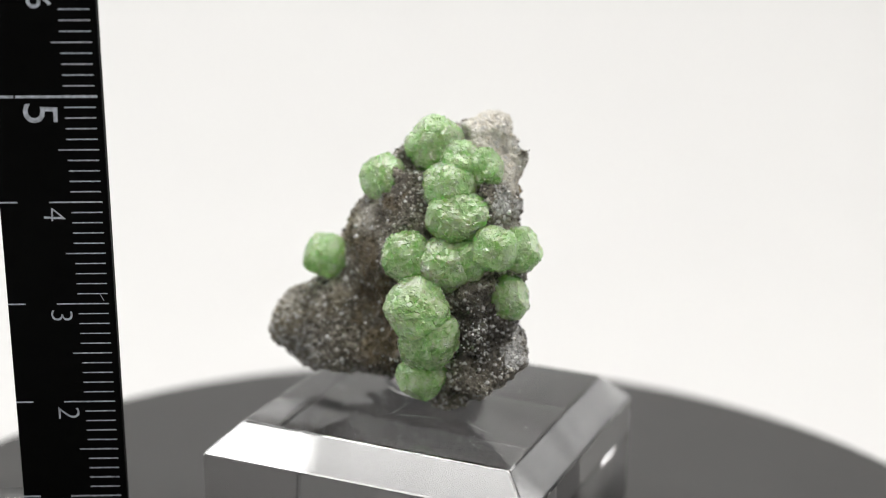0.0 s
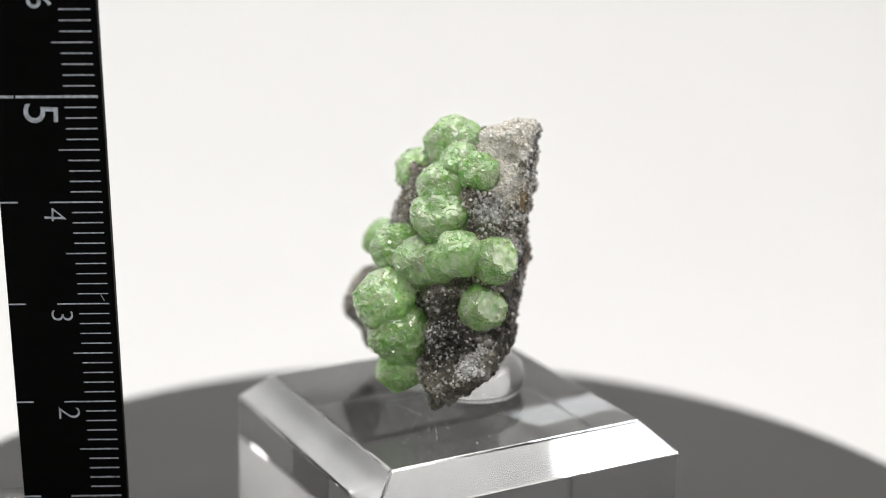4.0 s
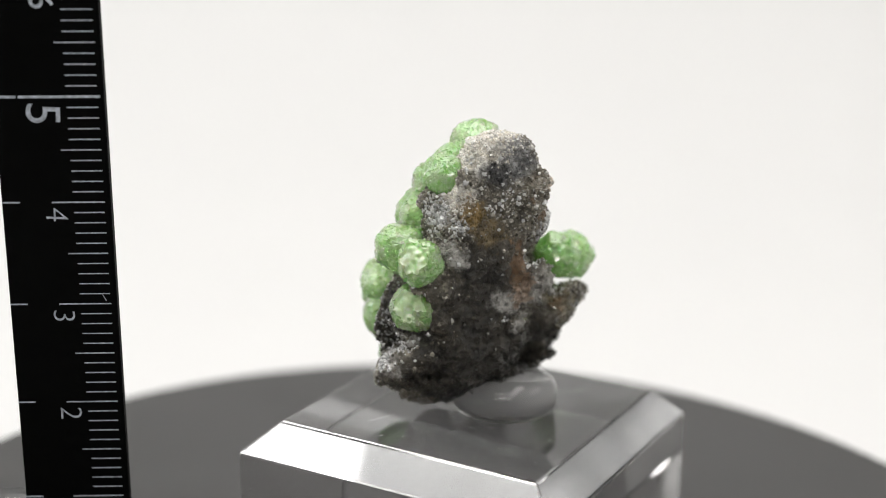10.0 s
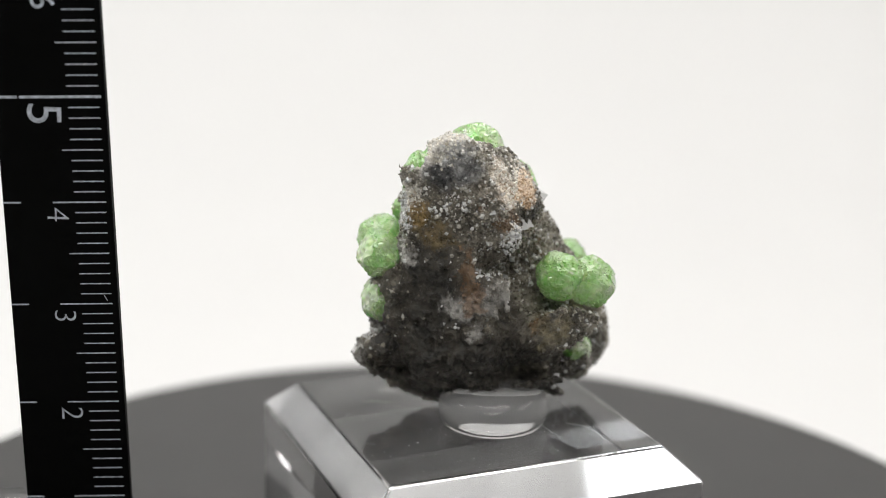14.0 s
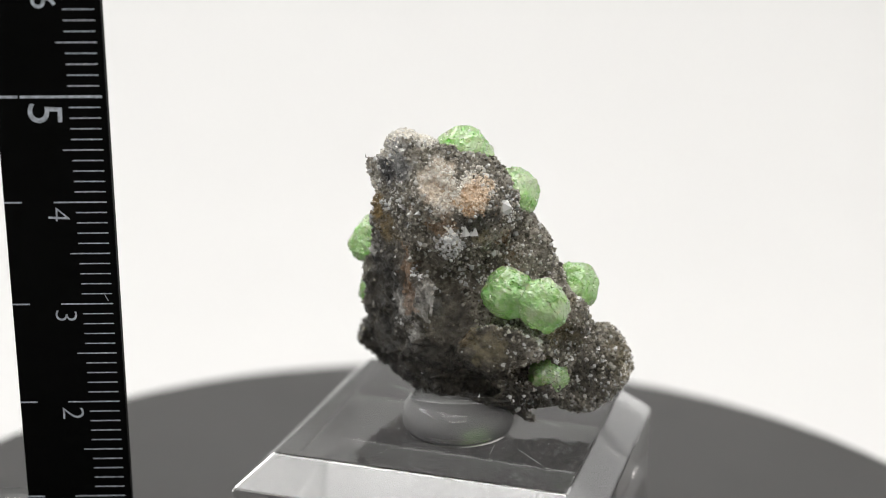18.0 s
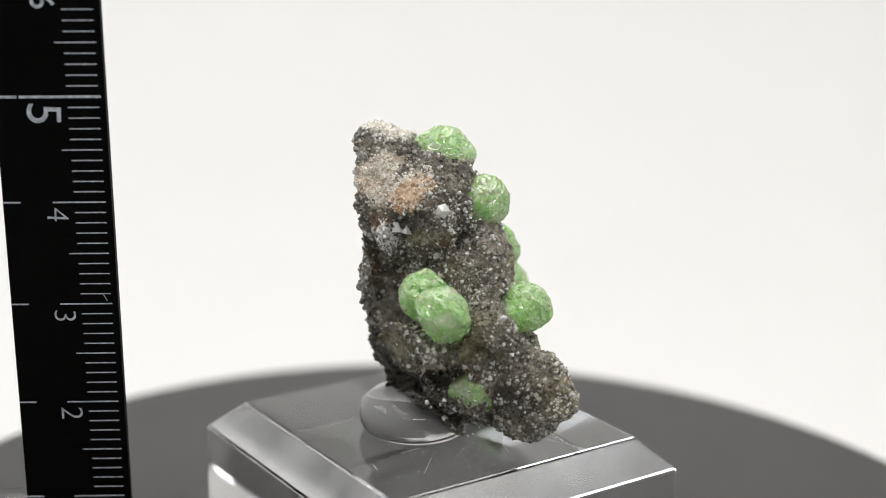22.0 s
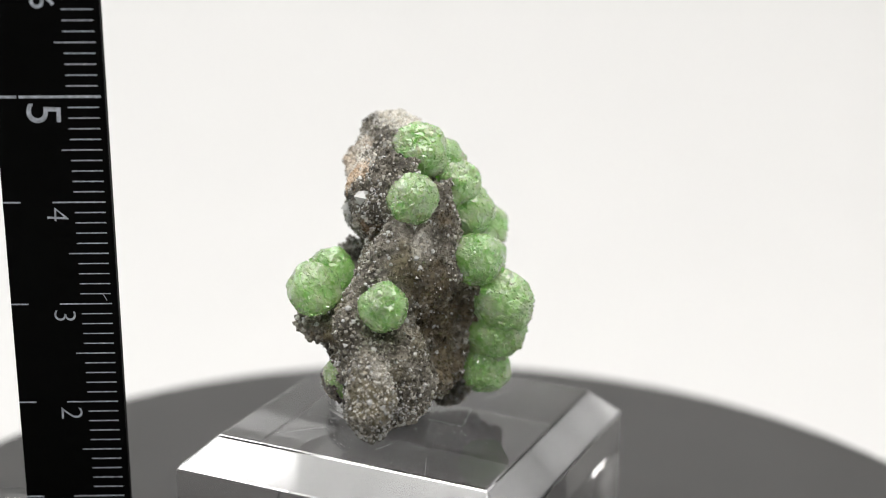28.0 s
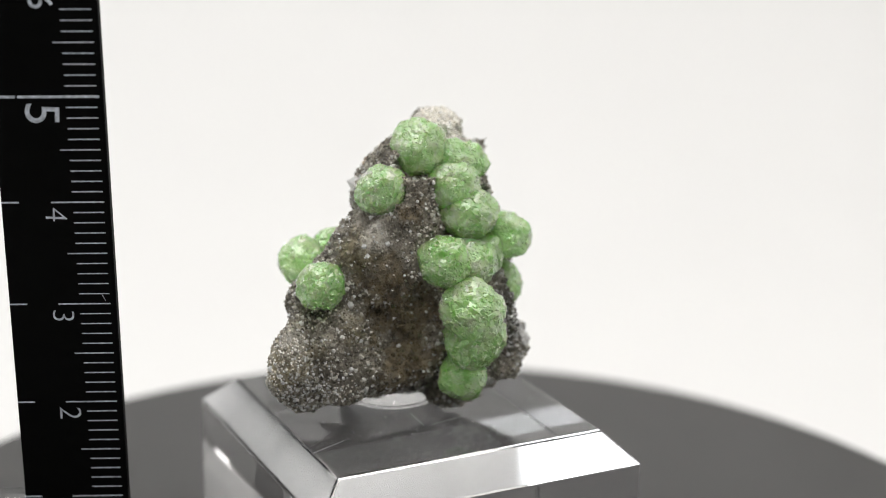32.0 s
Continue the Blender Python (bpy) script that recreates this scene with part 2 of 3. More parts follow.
def sweep():
    """White sheet: floor, a wide curve, the back."""
    bm = bmesh.new()
    prof = [(-0.45, FLOOR), (0.16, FLOOR)]
    prof += [(0.16 + 0.2 * math.sin(a), FLOOR + 0.2 - 0.2 * math.cos(a)) for a in np.linspace(0.1, math.pi / 2, 16)]
    prof += [(0.36, 0.55)]
    for side in (0, 0.003):
        rows = [[bm.verts.new((x, y + side, z - side)) for x in (-0.4, 0.4)] for y, z in prof]
        for a, b in zip(rows, rows[1:]):
            f = bm.faces.new((a[0], a[1], b[1], b[0]))
            f.smooth = True
    return bm


structure("backdrop", sweep(), M_TENT, "seamless white paper sweep curving up behind the turntable", "backdrop")
structure("wall_west", box_bm(-0.404, -0.400, -0.45, 0.37, FLOOR, 0.55), M_SIDE, "pale grey cloth side of a photo tent", "tent wall")
structure("wall_east", box_bm(0.400, 0.404, -0.45, 0.37, FLOOR, 0.55), M_SIDE, "pale grey cloth side of a photo tent", "tent wall")
# Unseen dark plane added in place of the dark room behind the camera.
structure("wall_south", box_bm(-0.404, 0.404, -0.454, -0.450, FLOOR, 0.55), M_ROOM, "unseen dark plane standing in for the dark room in front", "curtain")
structure("ceiling", box_bm(-0.404, 0.404, -0.454, 0.37, 0.55, 0.554), M_SIDE, "pale grey cloth roof of a photo tent", "tent roof")

# ---- turntable ----
turntable = tagged(new("turntable"), "round satin black motorised display turntable", "turntable")
part("platter", lathe_bm([(0, -0.006), (0.0659, -0.006), (0.0669, -0.005), (0.0669, -0.0007), (0.0663, 0), (0, 0)], 160), M_DISC, turntable).matrix_basis = pose(0.00003, -0.00025, 0)
plinth = tagged(new("plinth"), "low dark plastic plinth carrying the turntable", "plinth")
part("housing", lathe_bm([(0, FLOOR), (0.050, FLOOR), (0.052, FLOOR + 0.002), (0.052, -0.010), (0.044, -0.0065), (0, -0.0065)], 96), M_BASE, plinth)

# ---- acrylic stand ----
M_SATIN, n_, l_, b_ = material("acrylic_underside")
b_.inputs["Base Color"].default_value = (0.97, 0.97, 0.98, 1)
b_.inputs["Transmission Weight"].default_value, b_.inputs["IOR"].default_value = 1.0, 1.49
put(l_, b_.inputs["Roughness"], ramp(M_SATIN, grain(M_SATIN, 180, 6), [(0.3, (0.02, 0.02, 0.02)), (0.7, (0.09, 0.09, 0.09))]))


def ground_edge(name, along):
    """Chamfer: acrylic with a milled, faintly frosted skin, streaked across the edge."""
    m, n, l, b = material(name)
    tc, mp, t = n.new("ShaderNodeTexCoord"), n.new("ShaderNodeMapping"), n.new("ShaderNodeTexNoise")
    mp.inputs["Scale"].default_value = (1, 0.04, 0.04) if along == "x" else (0.04, 1, 0.04)
    t.inputs["Scale"].default_value, t.inputs["Detail"].default_value = 420, 5
    l.new(tc.outputs["Object"], mp.inputs["Vector"])
    l.new(mp.outputs[0], t.inputs["Vector"])
    b.inputs["Base Color"].default_value = (0.95, 0.955, 0.97, 1)
    # The white diffuse share also stands in for light trapped in the block.
    put(l, b.inputs["Transmission Weight"], ramp(m, t.outputs["Fac"], [(0.3, (0.72, 0.72, 0.72)), (0.7, (0.86, 0.86, 0.86))]))
    b.inputs["IOR"].default_value, b.inputs["Roughness"].default_value = 1.49, 0.18
    return m


stand = tagged(new("display_stand"), "clear square acrylic display stand with chamfered top edges", "display stand")


def block_bm():
    bm = bmesh.new()
    b, a, drop, h = 0.020 * S, 0.0165 * S, 0.00345 * S, TOP
    rings = []
    for r, z in ((b, 0.0), (b, h - drop), (a, h)):
        rings.append([bm.verts.new((sx * r, sy * r, z)) for sx, sy in ((1, 1), (-1, 1), (-1, -1), (1, -1))])
    for lo, hi in zip(rings, rings[1:]):
        for i in range(4):
            bm.faces.new((lo[i], lo[(i + 1) % 4], hi[(i + 1) % 4], hi[i]))
    bm.faces.new(rings[0][::-1])
    bm.faces.new(rings[2])
    bmesh.ops.bevel(bm, geom=bm.edges[:], offset=0.00022, segments=2, profile=0.5, affect="EDGES")
    bmesh.ops.recalc_face_normals(bm, faces=bm.faces[:])
    return bm


block = part("block", block_bm(), M_ACRYL, stand)
block.data.materials.append(M_SATIN)
block.data.materials.append(ground_edge("milled_chamfer", "x"))
block.data.materials.append(ground_edge("milled_chamfer_across", "y"))
for f in block.data.polygons:
    f.material_index = 1 if f.normal.z < -0.9 else 0
    if 0.5 < f.normal.z < 0.9 and f.area > 1e-5:
        f.material_index = 2 if abs(f.normal.y) > abs(f.normal.x) else 3
block.matrix_basis = pose(-0.0015 * S, 0.00355 * S, 0.0001, 0, 0, -157.56 - 45)

def speck_mesh(count, seed):
    """Lint and fine scratches on the top face."""
    rng = np.random.default_rng(seed)
    verts, faces = [], []
    for i in range(count):
        x, y = rng.uniform(-0.0135, 0.0135, 2)
        a = rng.uniform(0, math.pi)
        long, wide = (rng.uniform(0.0008, 0.0025), 0.000018) if i % 9 == 0 else (rng.uniform(0.00004, 0.00013), rng.uniform(0.00003, 0.00006))
        c, d = math.cos(a), math.sin(a)
        base = len(verts)
        for z in (0.0, 0.00002):
            for u, v in ((-long, -wide), (long, -wide), (long, wide), (-long, wide)):
                verts.append((x + u * c - v * d, y + u * d + v * c, TOP + 0.000102 + z))
        faces += [tuple(base + k for k in q) for q in ((3, 2, 1, 0), (4, 5, 6, 7), (0, 1, 5, 4), (1, 2, 6, 5), (2, 3, 7, 6), (3, 0, 4, 7))]
    return mesh_of("lint", verts, faces, M_LINT)


M_LINT = plain("white_lint", (0.55, 0.55, 0.55), 0.7, 0, 0.2, 900)
lint = hung("lint", speck_mesh(60, 41), stand, pose(-0.0015 * S, 0.00355 * S, 0, 0, 0, -157.56 - 45), "white lint and fine scratches on the top")
tagged(lint, kind="stuff")

# ---- gel tack under the stone ----
tack = tagged(new("mounting_tack"), "clear round lump of gel tack holding the stone", "mounting tack")
tk = part("lump", lathe_bm([(0, 0), (0.0046, 0), (0.0052, 0.0003), (0.0055, 0.0010), (0.0056, 0.0019), (0.0053, 0.0029), (0.0045, 0.0036), (0.0030, 0.0041), (0, 0.0042)], 64), M_TACK, tack)
tk.matrix_basis = pose(-0.0009, 0.0064, TOP + 0.0002)

# ---- the mineral ----
specimen = tagged(new("mineral_specimen"), "mineral specimen, green crystal spheres on sparkling grey quartz druse", "mineral specimen")
LUMPS = []


def lump(x, y, z, rx, ry, rz, a, b, c):
    LUMPS.append((np.array((x, y, z)), np.array((rx, ry, rz)), np.array(Euler((radians(a), radians(b), radians(c))).to_matrix())))


def lattice(P, seed):
    """Smooth value noise, about -1 to 1, on an array of places."""
    rng = np.random.default_rng(seed)
    T = rng.uniform(-1, 1, (32, 32, 32))
    I = np.floor(P).astype(int)
    f = P - I
    f = f * f * (3 - 2 * f)
    out = 0
    for dx in (0, 1):
        for dy in (0, 1):
            for dz in (0, 1):
                w = (f[:, 0] if dx else 1 - f[:, 0]) * (f[:, 1] if dy else 1 - f[:, 1]) * (f[:, 2] if dz else 1 - f[:, 2])
                out = out + w * T[(I[:, 0] + dx) % 32, (I[:, 1] + dy) % 32, (I[:, 2] + dz) % 32]
    return out


def blob(P, c, r, R):
    q = (P - c) @ R
    k0 = np.linalg.norm(q / r, axis=1)
    k1 = np.linalg.norm(q / (r * r), axis=1) + 1e-9
    return k0 * (k0 - 1) / k1


lump(-1.6, 5.4, 28.2, 4.0, 6.2, 6.2, -140, -55, 121)
lump(2.4, 4.1, 24.3, 2.7, 4.7, 7.7, -99, 9, 13)
lump(6.5, 11.2, 29.4, 2.0, 2.9, 2.0, 0, 0, 30)
lump(10.3, 3.7, 30.1, 2.0, 2.3, 3.0, 0, 0, 30)
lump(-6.9, 2.9, 21.3, 2.8, 5.6, 7.0, 127, -7, -136)
lump(-7.9, 8.1, 16.1, 2.0, 5.0, 7.9, -124, -7, 72)
lump(0.9, 0.4, 17.5, 2.0, 4.3, 11.2, -46, 8, 30)
lump(6.3, 12.8, 14.7, 3.2, 3.9, 6.6, -9, 19, -136)
lump(-3.1, 2.0, 14.6, 4.1, 4.5, 6.9, -98, -54, -2)
lump(4.8, 0.9, 12.8, 3.0, 5.0, 7.2, 141, -12, -147)
lump(-10.7, 5.3, 10.1, 2.9, 4.4, 7.5, 147, -5, -70)
lump(-5.0, 12.3, 11.5, 2.4, 5.0, 7.8, -176, -63, -101)
lump(-16.9, 7.4, 9.8, 3.1, 2.0, 5.3, 159, 49, -9)
lump(-1.7, 1.0, 10.0, 2.8, 3.8, 8.4, -135, 51, 54)
lump(4.1, -2.9, 7.6, 2.4, 5.8, 4.5, 179, -55, -116)
lump(-4.1, 8.2, 0.3, 2.0, 6.7, 8.9, 103, 38, 63)
lump(-4.9, 4.3, 5.8, 3.5, 3.6, 7.1, 110, -75, -120)
lump(4.7, -0.8, 3.1, 2.0, 3.5, 7.1, 107, -54, -118)
lump(-15.3, 7.8, 5.4, 3.7, 2.0, 2.9, 0, 0, 0)
lump(7.4, 5.7, 13.7, 3.5, 3.6, 3.8, 0, 0, 0)
lump(-9.8, 10.5, 7.7, 2.9, 2.9, 2.6, 0, 0, 0)
lump(5.6, 6.2, 33.2, 2.1, 2.0, 2.0, 0, 0, 0)
lump(4.2, 3.5, 20.8, 4.4, 4.4, 6.8, 0, 0, 0)
lump(4.6, 3.8, 26.2, 2.3, 2.5, 3.9, 0, 0, 0)
lump(1.0, 5.9, 10.9, 3.5, 3.7, 4.2, 0, 0, 0)
lump(-9.9, 6.0, 8.8, 4.5, 3.9, 4.4, 0, 0, 0)
lump(3.6, 7.2, 30.4, 2.7, 2.7, 3.2, 0, 0, 0)
PITS = []


def pit(x, y, z, rx, ry, rz):
    PITS.append((np.array((x, y, z)), np.array((rx, ry, rz)), np.eye(3)))


pit(-7.0, -2.6, 12.5, 3.2, 2.4, 5.5)
pit(-3.6, 1.0, 30.4, 2.8, 2.6, 2.0)
pit(-1.4, 13.2, 25.4, 2.0, 2.0, 1.5)
pit(10.4, 2.2, 21.5, 2.0, 2.2, 2.6)
pit(8.6, 8.0, 12.6, 2.0, 2.6, 1.6)
pit(9.8, -2.0, 12.0, 1.6, 1.4, 1.2)
pit(-13.0, 13.0, 12.0, 2.6, 2.6, 2.2)
pit(-8.6, 13.2, 9.6, 2.6, 2.6, 2.2)
pit(10.0, 4.2, 32.0, 2.2, 2.0, 2.2)
pit(-9.3, 9.4, 0.4, 2.6, 2.6, 2.1)
# green spheres: centre, half sizes
BALLS = []


def ball_mesh(seed, level, spikes, high, cut=None):
    rng = np.random.default_rng(seed)
    bm = bmesh.new()
    bmesh.ops.create_icosphere(bm, subdivisions=level, radius=1)
    bm.verts.index_update()
    D = np.array([v.co[:] for v in bm.verts])
    D /= np.linalg.norm(D, axis=1)[:, None]
    N = rng.normal(size=(spikes, 3))
    N /= np.linalg.norm(N, axis=1)[:, None]
    # flat crystal faces meeting in ridges, then finer uneven steps
    reach = rng.uniform(0.93, 1.07, spikes)
    r = (reach / np.maximum(D @ N.T, 0.3)).min(1)
    M = rng.normal(size=(spikes * 4, 3))
    M /= np.linalg.norm(M, axis=1)[:, None]
    second = (D @ M.T).argmax(1)
    slope = rng.normal(0, high, (spikes * 4, 3))
    r = r + 0.05 + ((D - M[second]) * slope[second]).sum(1) + 0.10 * lattice(D * 1.8 + seed, seed) - 0.03 * np.abs(lattice(D * 4 + seed, seed + 1))
    X = D * r[:, None]
    if cut is not None:
        c = np.array(cut[:3])
        c = c / np.linalg.norm(c)
        s = X @ c - cut[3] + 0.09 * lattice(D * 5 + 3, 31)
        X = X - np.outer(np.maximum(s, 0) * 0.90, c)
    for v, x in zip(bm.verts, X):
        v.co = x
    for f in bm.faces:
        if cut is not None:
            f.material_index = int(all(s[v.index] > 0 for v in f.verts))
    # a few larger crystal plates standing out of the crust
    for i in rng.choice(len(D), 24, replace=False):
        if cut is not None and s[i] > -0.03:
            continue
        n = D[i] + rng.normal(0, 0.30, 3)
        n /= np.linalg.norm(n)
        size = rng.uniform(0.08, 0.17)
        t = np.cross(n, rng.normal(size=3))
        t /= np.linalg.norm(t)
        u = np.cross(n, t)
        o = X[i] - n * size * 0.30
        k = 3 + int(rng.random() * 3)
        ring = [bm.verts.new(o + (t * math.cos(a) + u * math.sin(a)) * size * rng.uniform(0.5, 0.8)) for a in np.linspace(0, 2 * math.pi, k, endpoint=False)]
        cap = [bm.verts.new(o + n * size * 0.48 + (v.co - Vector(o)) * 0.6) for v in ring]
        for j in range(k):
            bm.faces.new((ring[j], ring[(j + 1) % k], cap[(j + 1) % k], cap[j]))
        bm.faces.new(cap)
    me = bpy.data.meshes.new("green_sphere")
    bm.to_mesh(me)
    bm.free()
    for m in (M_GREEN, M_PALE):
        me.materials.append(m)
    return me


KINDS = [ball_mesh(s, 6, 190, 0.19) for s in (11, 12, 13, 14)]



def ball(x, y, z, rx, ry=None, rz=None, kind=0, turn=0, me=None):
    m = pose(x * MM, y * MM, z * MM + TOP, turn * 0.3, 0, turn) @ Matrix.Diagonal((rx * MM, (ry or rx) * MM, (rz or rx) * MM, 1))
    BALLS.append((np.array((x, y, z)), max(rx, ry or 0, rz or 0)))
    ob = hung("green_sphere", me or KINDS[kind], specimen, m, "translucent green sphere bristling with tiny crystals")
    return ob


ball(-1.4, 3.2, 31.6, 3.4, 3.3, 3.2, 0, 20)
ball(-7.3, 3.6, 27.3, 2.7, 2.8, 2.9, 1, 50)
ball(-14.3, 6.2, 17.0, 2.65, 2.75, 2.7, 2, 80)
ball(4.1, 0.4, 29.4, 2.4, 2.4, 2.5, 3, 10)
ball(0.2, -0.8, 27.5, 3.1, 3.0, 3.0, 1, 120)
ball(1.2, -2.3, 24.4, 3.5, 3.1, 3.4, 2, 200)
ball(-4.3, -3.6, 19.8, 3.0, 2.9, 3.0, 3, 33)
ball(-0.2, -3.9, 19.0, 3.3, 3.0, 3.1, 0, 240)
ball(5.6, -4.8, 21.3, 2.65, 2.65, 2.65, 2, 310)
ball(-3.2, -6.9, 14.7, 3.6, 3.4, 3.5, 0, 150)
ball(-1.7, -6.1, 10.7, 3.6, 3.4, 3.7, 1, 70)
ball(-2.4, -5.1, 6.0, 2.8, 2.7, 2.8, 2, 260)
ball(2.4, -3.8, 19.4, 2.5, 2.4, 2.5, 1, 15)
ball(1.5, 0.6, 30.0, 2.6, 2.5, 2.5, 0, 95)
ball(-5.5, 12.8, 18.3, 2.7, 2.6, 2.7, 3, 190)
ball(-9.2, 14.4, 17.3, 2.7, 2.7, 3.1, 2, 130)
ball(-10.7, 10.6, 7.6, 2.5, 2.3, 2.6, 1, 350)
ball(8.5, -1.9, 20.5, 2.6, 2.6, 2.6, me=ball_mesh(21, 6, 190, 0.19, (0.85, -0.25, 0.45, 0.80)))
ball(7.2, -2.3, 14.9, 2.8, 2.8, 2.8, me=ball_mesh(22, 6, 190, 0.19, (0.85, -0.30, 0.30, 0.78)))

# planes along which the stone broke: outward normal, distance
BREAKS = [((0.60, 0.20, -0.77), -0.4), ((0.30, 0.51, -0.81), 0.4), ((0.95, 0.30, -0.1), 8.6), ((0.35, 0.90, -0.25), 8.9), ((0.50, 0.87, 0.0), 12.9), ((0.878, 0.474, -0.06), 7.5)]


def stone(P):
    """Signed distance, in millimetres, of the stone's matrix."""
    k = 1.1
    s = 0
    for c, r, R in LUMPS:
        s = s + np.exp(-np.clip(blob(P, c, r, R), -20, 40) / k)
    d = -k * np.log(s + 1e-30)
    d = d + 0.50 * lattice(P / 3.1, 1)
    for n, c in BREAKS:
        n = np.array(n)
        d = np.maximum(d, P @ (n / np.linalg.norm(n)) - c + 0.35 * lattice(P / 2.2 + 5, 4))
    for c, r, R in PITS:
        d = np.maximum(d, -blob(P, c, r, R))
    for c, r in BALLS:
        if c[2] < 9:
            continue
        out = c - np.array((-3.0, 4.0, c[2] - 2.0))
        d = np.maximum(d, r * 0.94 - np.linalg.norm(P - c, axis=1))
        d = np.maximum(d, r * 0.96 - np.linalg.norm(P - c - out / np.linalg.norm(out) * r * 0.5, axis=1))
    d = d - 0.5 * np.abs(lattice(P / 2.4 + 11, 9)) * np.clip((P[:, 0] + 2) / 8, 0, 1) + 0.12
    crag = np.clip((P @ np.array((0.80, 0.55, -0.2)) - 1.0) / 5, 0.5, 1)
    return d + crag * (0.32 * lattice(P / 1.45 + 7, 2) + 0.55 * np.abs(lattice(P / 0.75 + 3, 3)) + 0.42 * np.abs(lattice(P / 1.1 + 13, 5))) - 0.03 - 0.2 * crag


def surface_net(fn, lo, hi, step):
    """Quads on the zero level of fn over a grid of cells."""
    ax = [np.arange(a, b + step, step) for a, b in zip(lo, hi)]
    n = [len(a) for a in ax]
    P = np.stack(np.meshgrid(*ax, indexing="ij"), -1).reshape(-1, 3)
    # far from the surface a coarse grid is enough
    rough = [a[::4] for a in ax]
    C = np.stack(np.meshgrid(*rough, indexing="ij"), -1).reshape(-1, 3)
    C = np.concatenate([fn(Q) for Q in np.array_split(C, 4)]).reshape([len(a) for a in rough])
    pick = [np.minimum((np.arange(k) + 2) // 4, len(a) - 1) for k, a in zip(n, rough)]
    D = C[np.ix_(*pick)].reshape(-1)
    near = np.abs(D) < 2.4
    D[near] = np.concatenate([fn(Q) for Q in np.array_split(P[near], 8)])
    D = D.reshape(n)
    S = D < 0
    acc = np.zeros((n[0] - 1, n[1] - 1, n[2] - 1, 3))
    cnt = np.zeros((n[0] - 1, n[1] - 1, n[2] - 1))
    cell = lambda A, o: A[o[0]:n[0] - 1 + o[0], o[1]:n[1] - 1 + o[1], o[2]:n[2] - 1 + o[2]]
    corners = [(i, j, k) for i in (0, 1) for j in (0, 1) for k in (0, 1)]
    for a in corners:
        for e in range(3):
            if a[e]:
                continue
            b = tuple(v + (i == e) for i, v in enumerate(a))
            da, db = cell(D, a), cell(D, b)
            cut = (da < 0) != (db < 0)
            t = np.where(cut, da / np.where(cut, da - db, 1), 0)
            for i in range(3):
                acc[..., i] += np.where(cut, a[i] + (t if i == e else 0), 0)
            cnt += cut
    live = cnt > 0
    index = -np.ones(live.shape, int)
    index[live] = np.arange(live.sum())
    where = np.argwhere(live)
    V = (where + acc[live] / cnt[live][:, None]) * step + np.array(lo)
    faces = []
    for e in range(3):
        u, v = (e + 1) % 3, (e + 2) % 3
        a = [slice(None)] * 3
        b = [slice(None)] * 3
        a[e], b[e] = slice(0, -1), slice(1, None)
        A, B = S[tuple(a)], S[tuple(b)]
        for flip in (False, True):
            hit = np.argwhere((A & ~B) if not flip else (~A & B))
            hit = hit[(hit[:, u] > 0) & (hit[:, v] > 0) & (hit[:, u] < n[u] - 1) & (hit[:, v] < n[v] - 1)]
            quad = []
            for du, dv in ((1, 1), (0, 1), (0, 0), (1, 0)):
                h = hit.copy()
                h[:, u] -= du
                h[:, v] -= dv
                quad.append(index[h[:, 0], h[:, 1], h[:, 2]])
            Q = np.stack(quad, 1)
            faces.append(Q[:, ::-1] if flip else Q)
    return V, np.concatenate(faces)


V, Fq = surface_net(stone, (-23, -12, 0), (12, 19, 38), 0.19)


def one_piece(V, F):
    """Only the largest connected piece."""
    near = [[] for _ in V]
    for q in F.tolist():
        for a, b in zip(q, q[1:] + q[:1]):
            near[a].append(b)
            near[b].append(a)
    mark = np.full(len(V), -1)
    count = 0
    for start in range(len(V)):
        if mark[start] >= 0:
            continue
        mark[start] = count
        todo = [start]
        while todo:
            for b in near[todo.pop()]:
                if mark[b] < 0:
                    mark[b] = count
                    todo.append(b)
        count += 1
    keep = mark == np.bincount(mark).argmax()
    index = np.cumsum(keep) - 1
    return V[keep], index[F[keep[F[:, 0]]]]


V, Fq = one_piece(V, Fq)
rock = hung("matrix", mesh_of("matrix", V * MM, Fq.tolist(), M_ROCK), specimen, pose(0, 0, TOP), "grey druse-covered stone, dark and broken behind")

# quartz grains all over the druse
A_, B_, C_, E_ = (V[Fq[:, i]] for i in range(4))
NORMAL = np.cross(C_ - A_, E_ - B_)
AREA = np.linalg.norm(NORMAL, axis=1) + 1e-12
NORMAL = NORMAL / AREA[:, None]
MID = (A_ + B_ + C_ + E_) / 4


def sites(count, rng, clusters=(), bare=False):
    """Faces of the stone on which crystals sit."""
    way = MID - np.array((-3.0, 4.0, 14.0))
    way = way / np.linalg.norm(way, axis=1)[:, None] + 0.25 * NORMAL
    broken = np.clip((way @ np.array((0.76, 0.42, -0.48)) - 0.30) * 2.8, 0, 0.94)
    broken = np.where((MID[:, 2] > 24), broken * 0.6, broken)
    w = AREA * (broken ** 2 if bare else 1 - broken)
    w = w * (1 - 0.4 * np.exp(-(np.linalg.norm((MID - np.array((-7.5, -1.0, 12.0))) / np.array((4.5, 4.0, 7.0)), axis=1)) ** 4))
    for c, r in BALLS:
        w = np.where(np.linalg.norm(MID - c, axis=1) < r * 0.95, 0, w)
    if clusters:
        w = w * sum(np.exp(-(np.linalg.norm(MID - np.array(c[:3]), axis=1) / c[3]) ** 4) for c in clusters)
    return rng.choice(len(MID), count, p=w / w.sum())


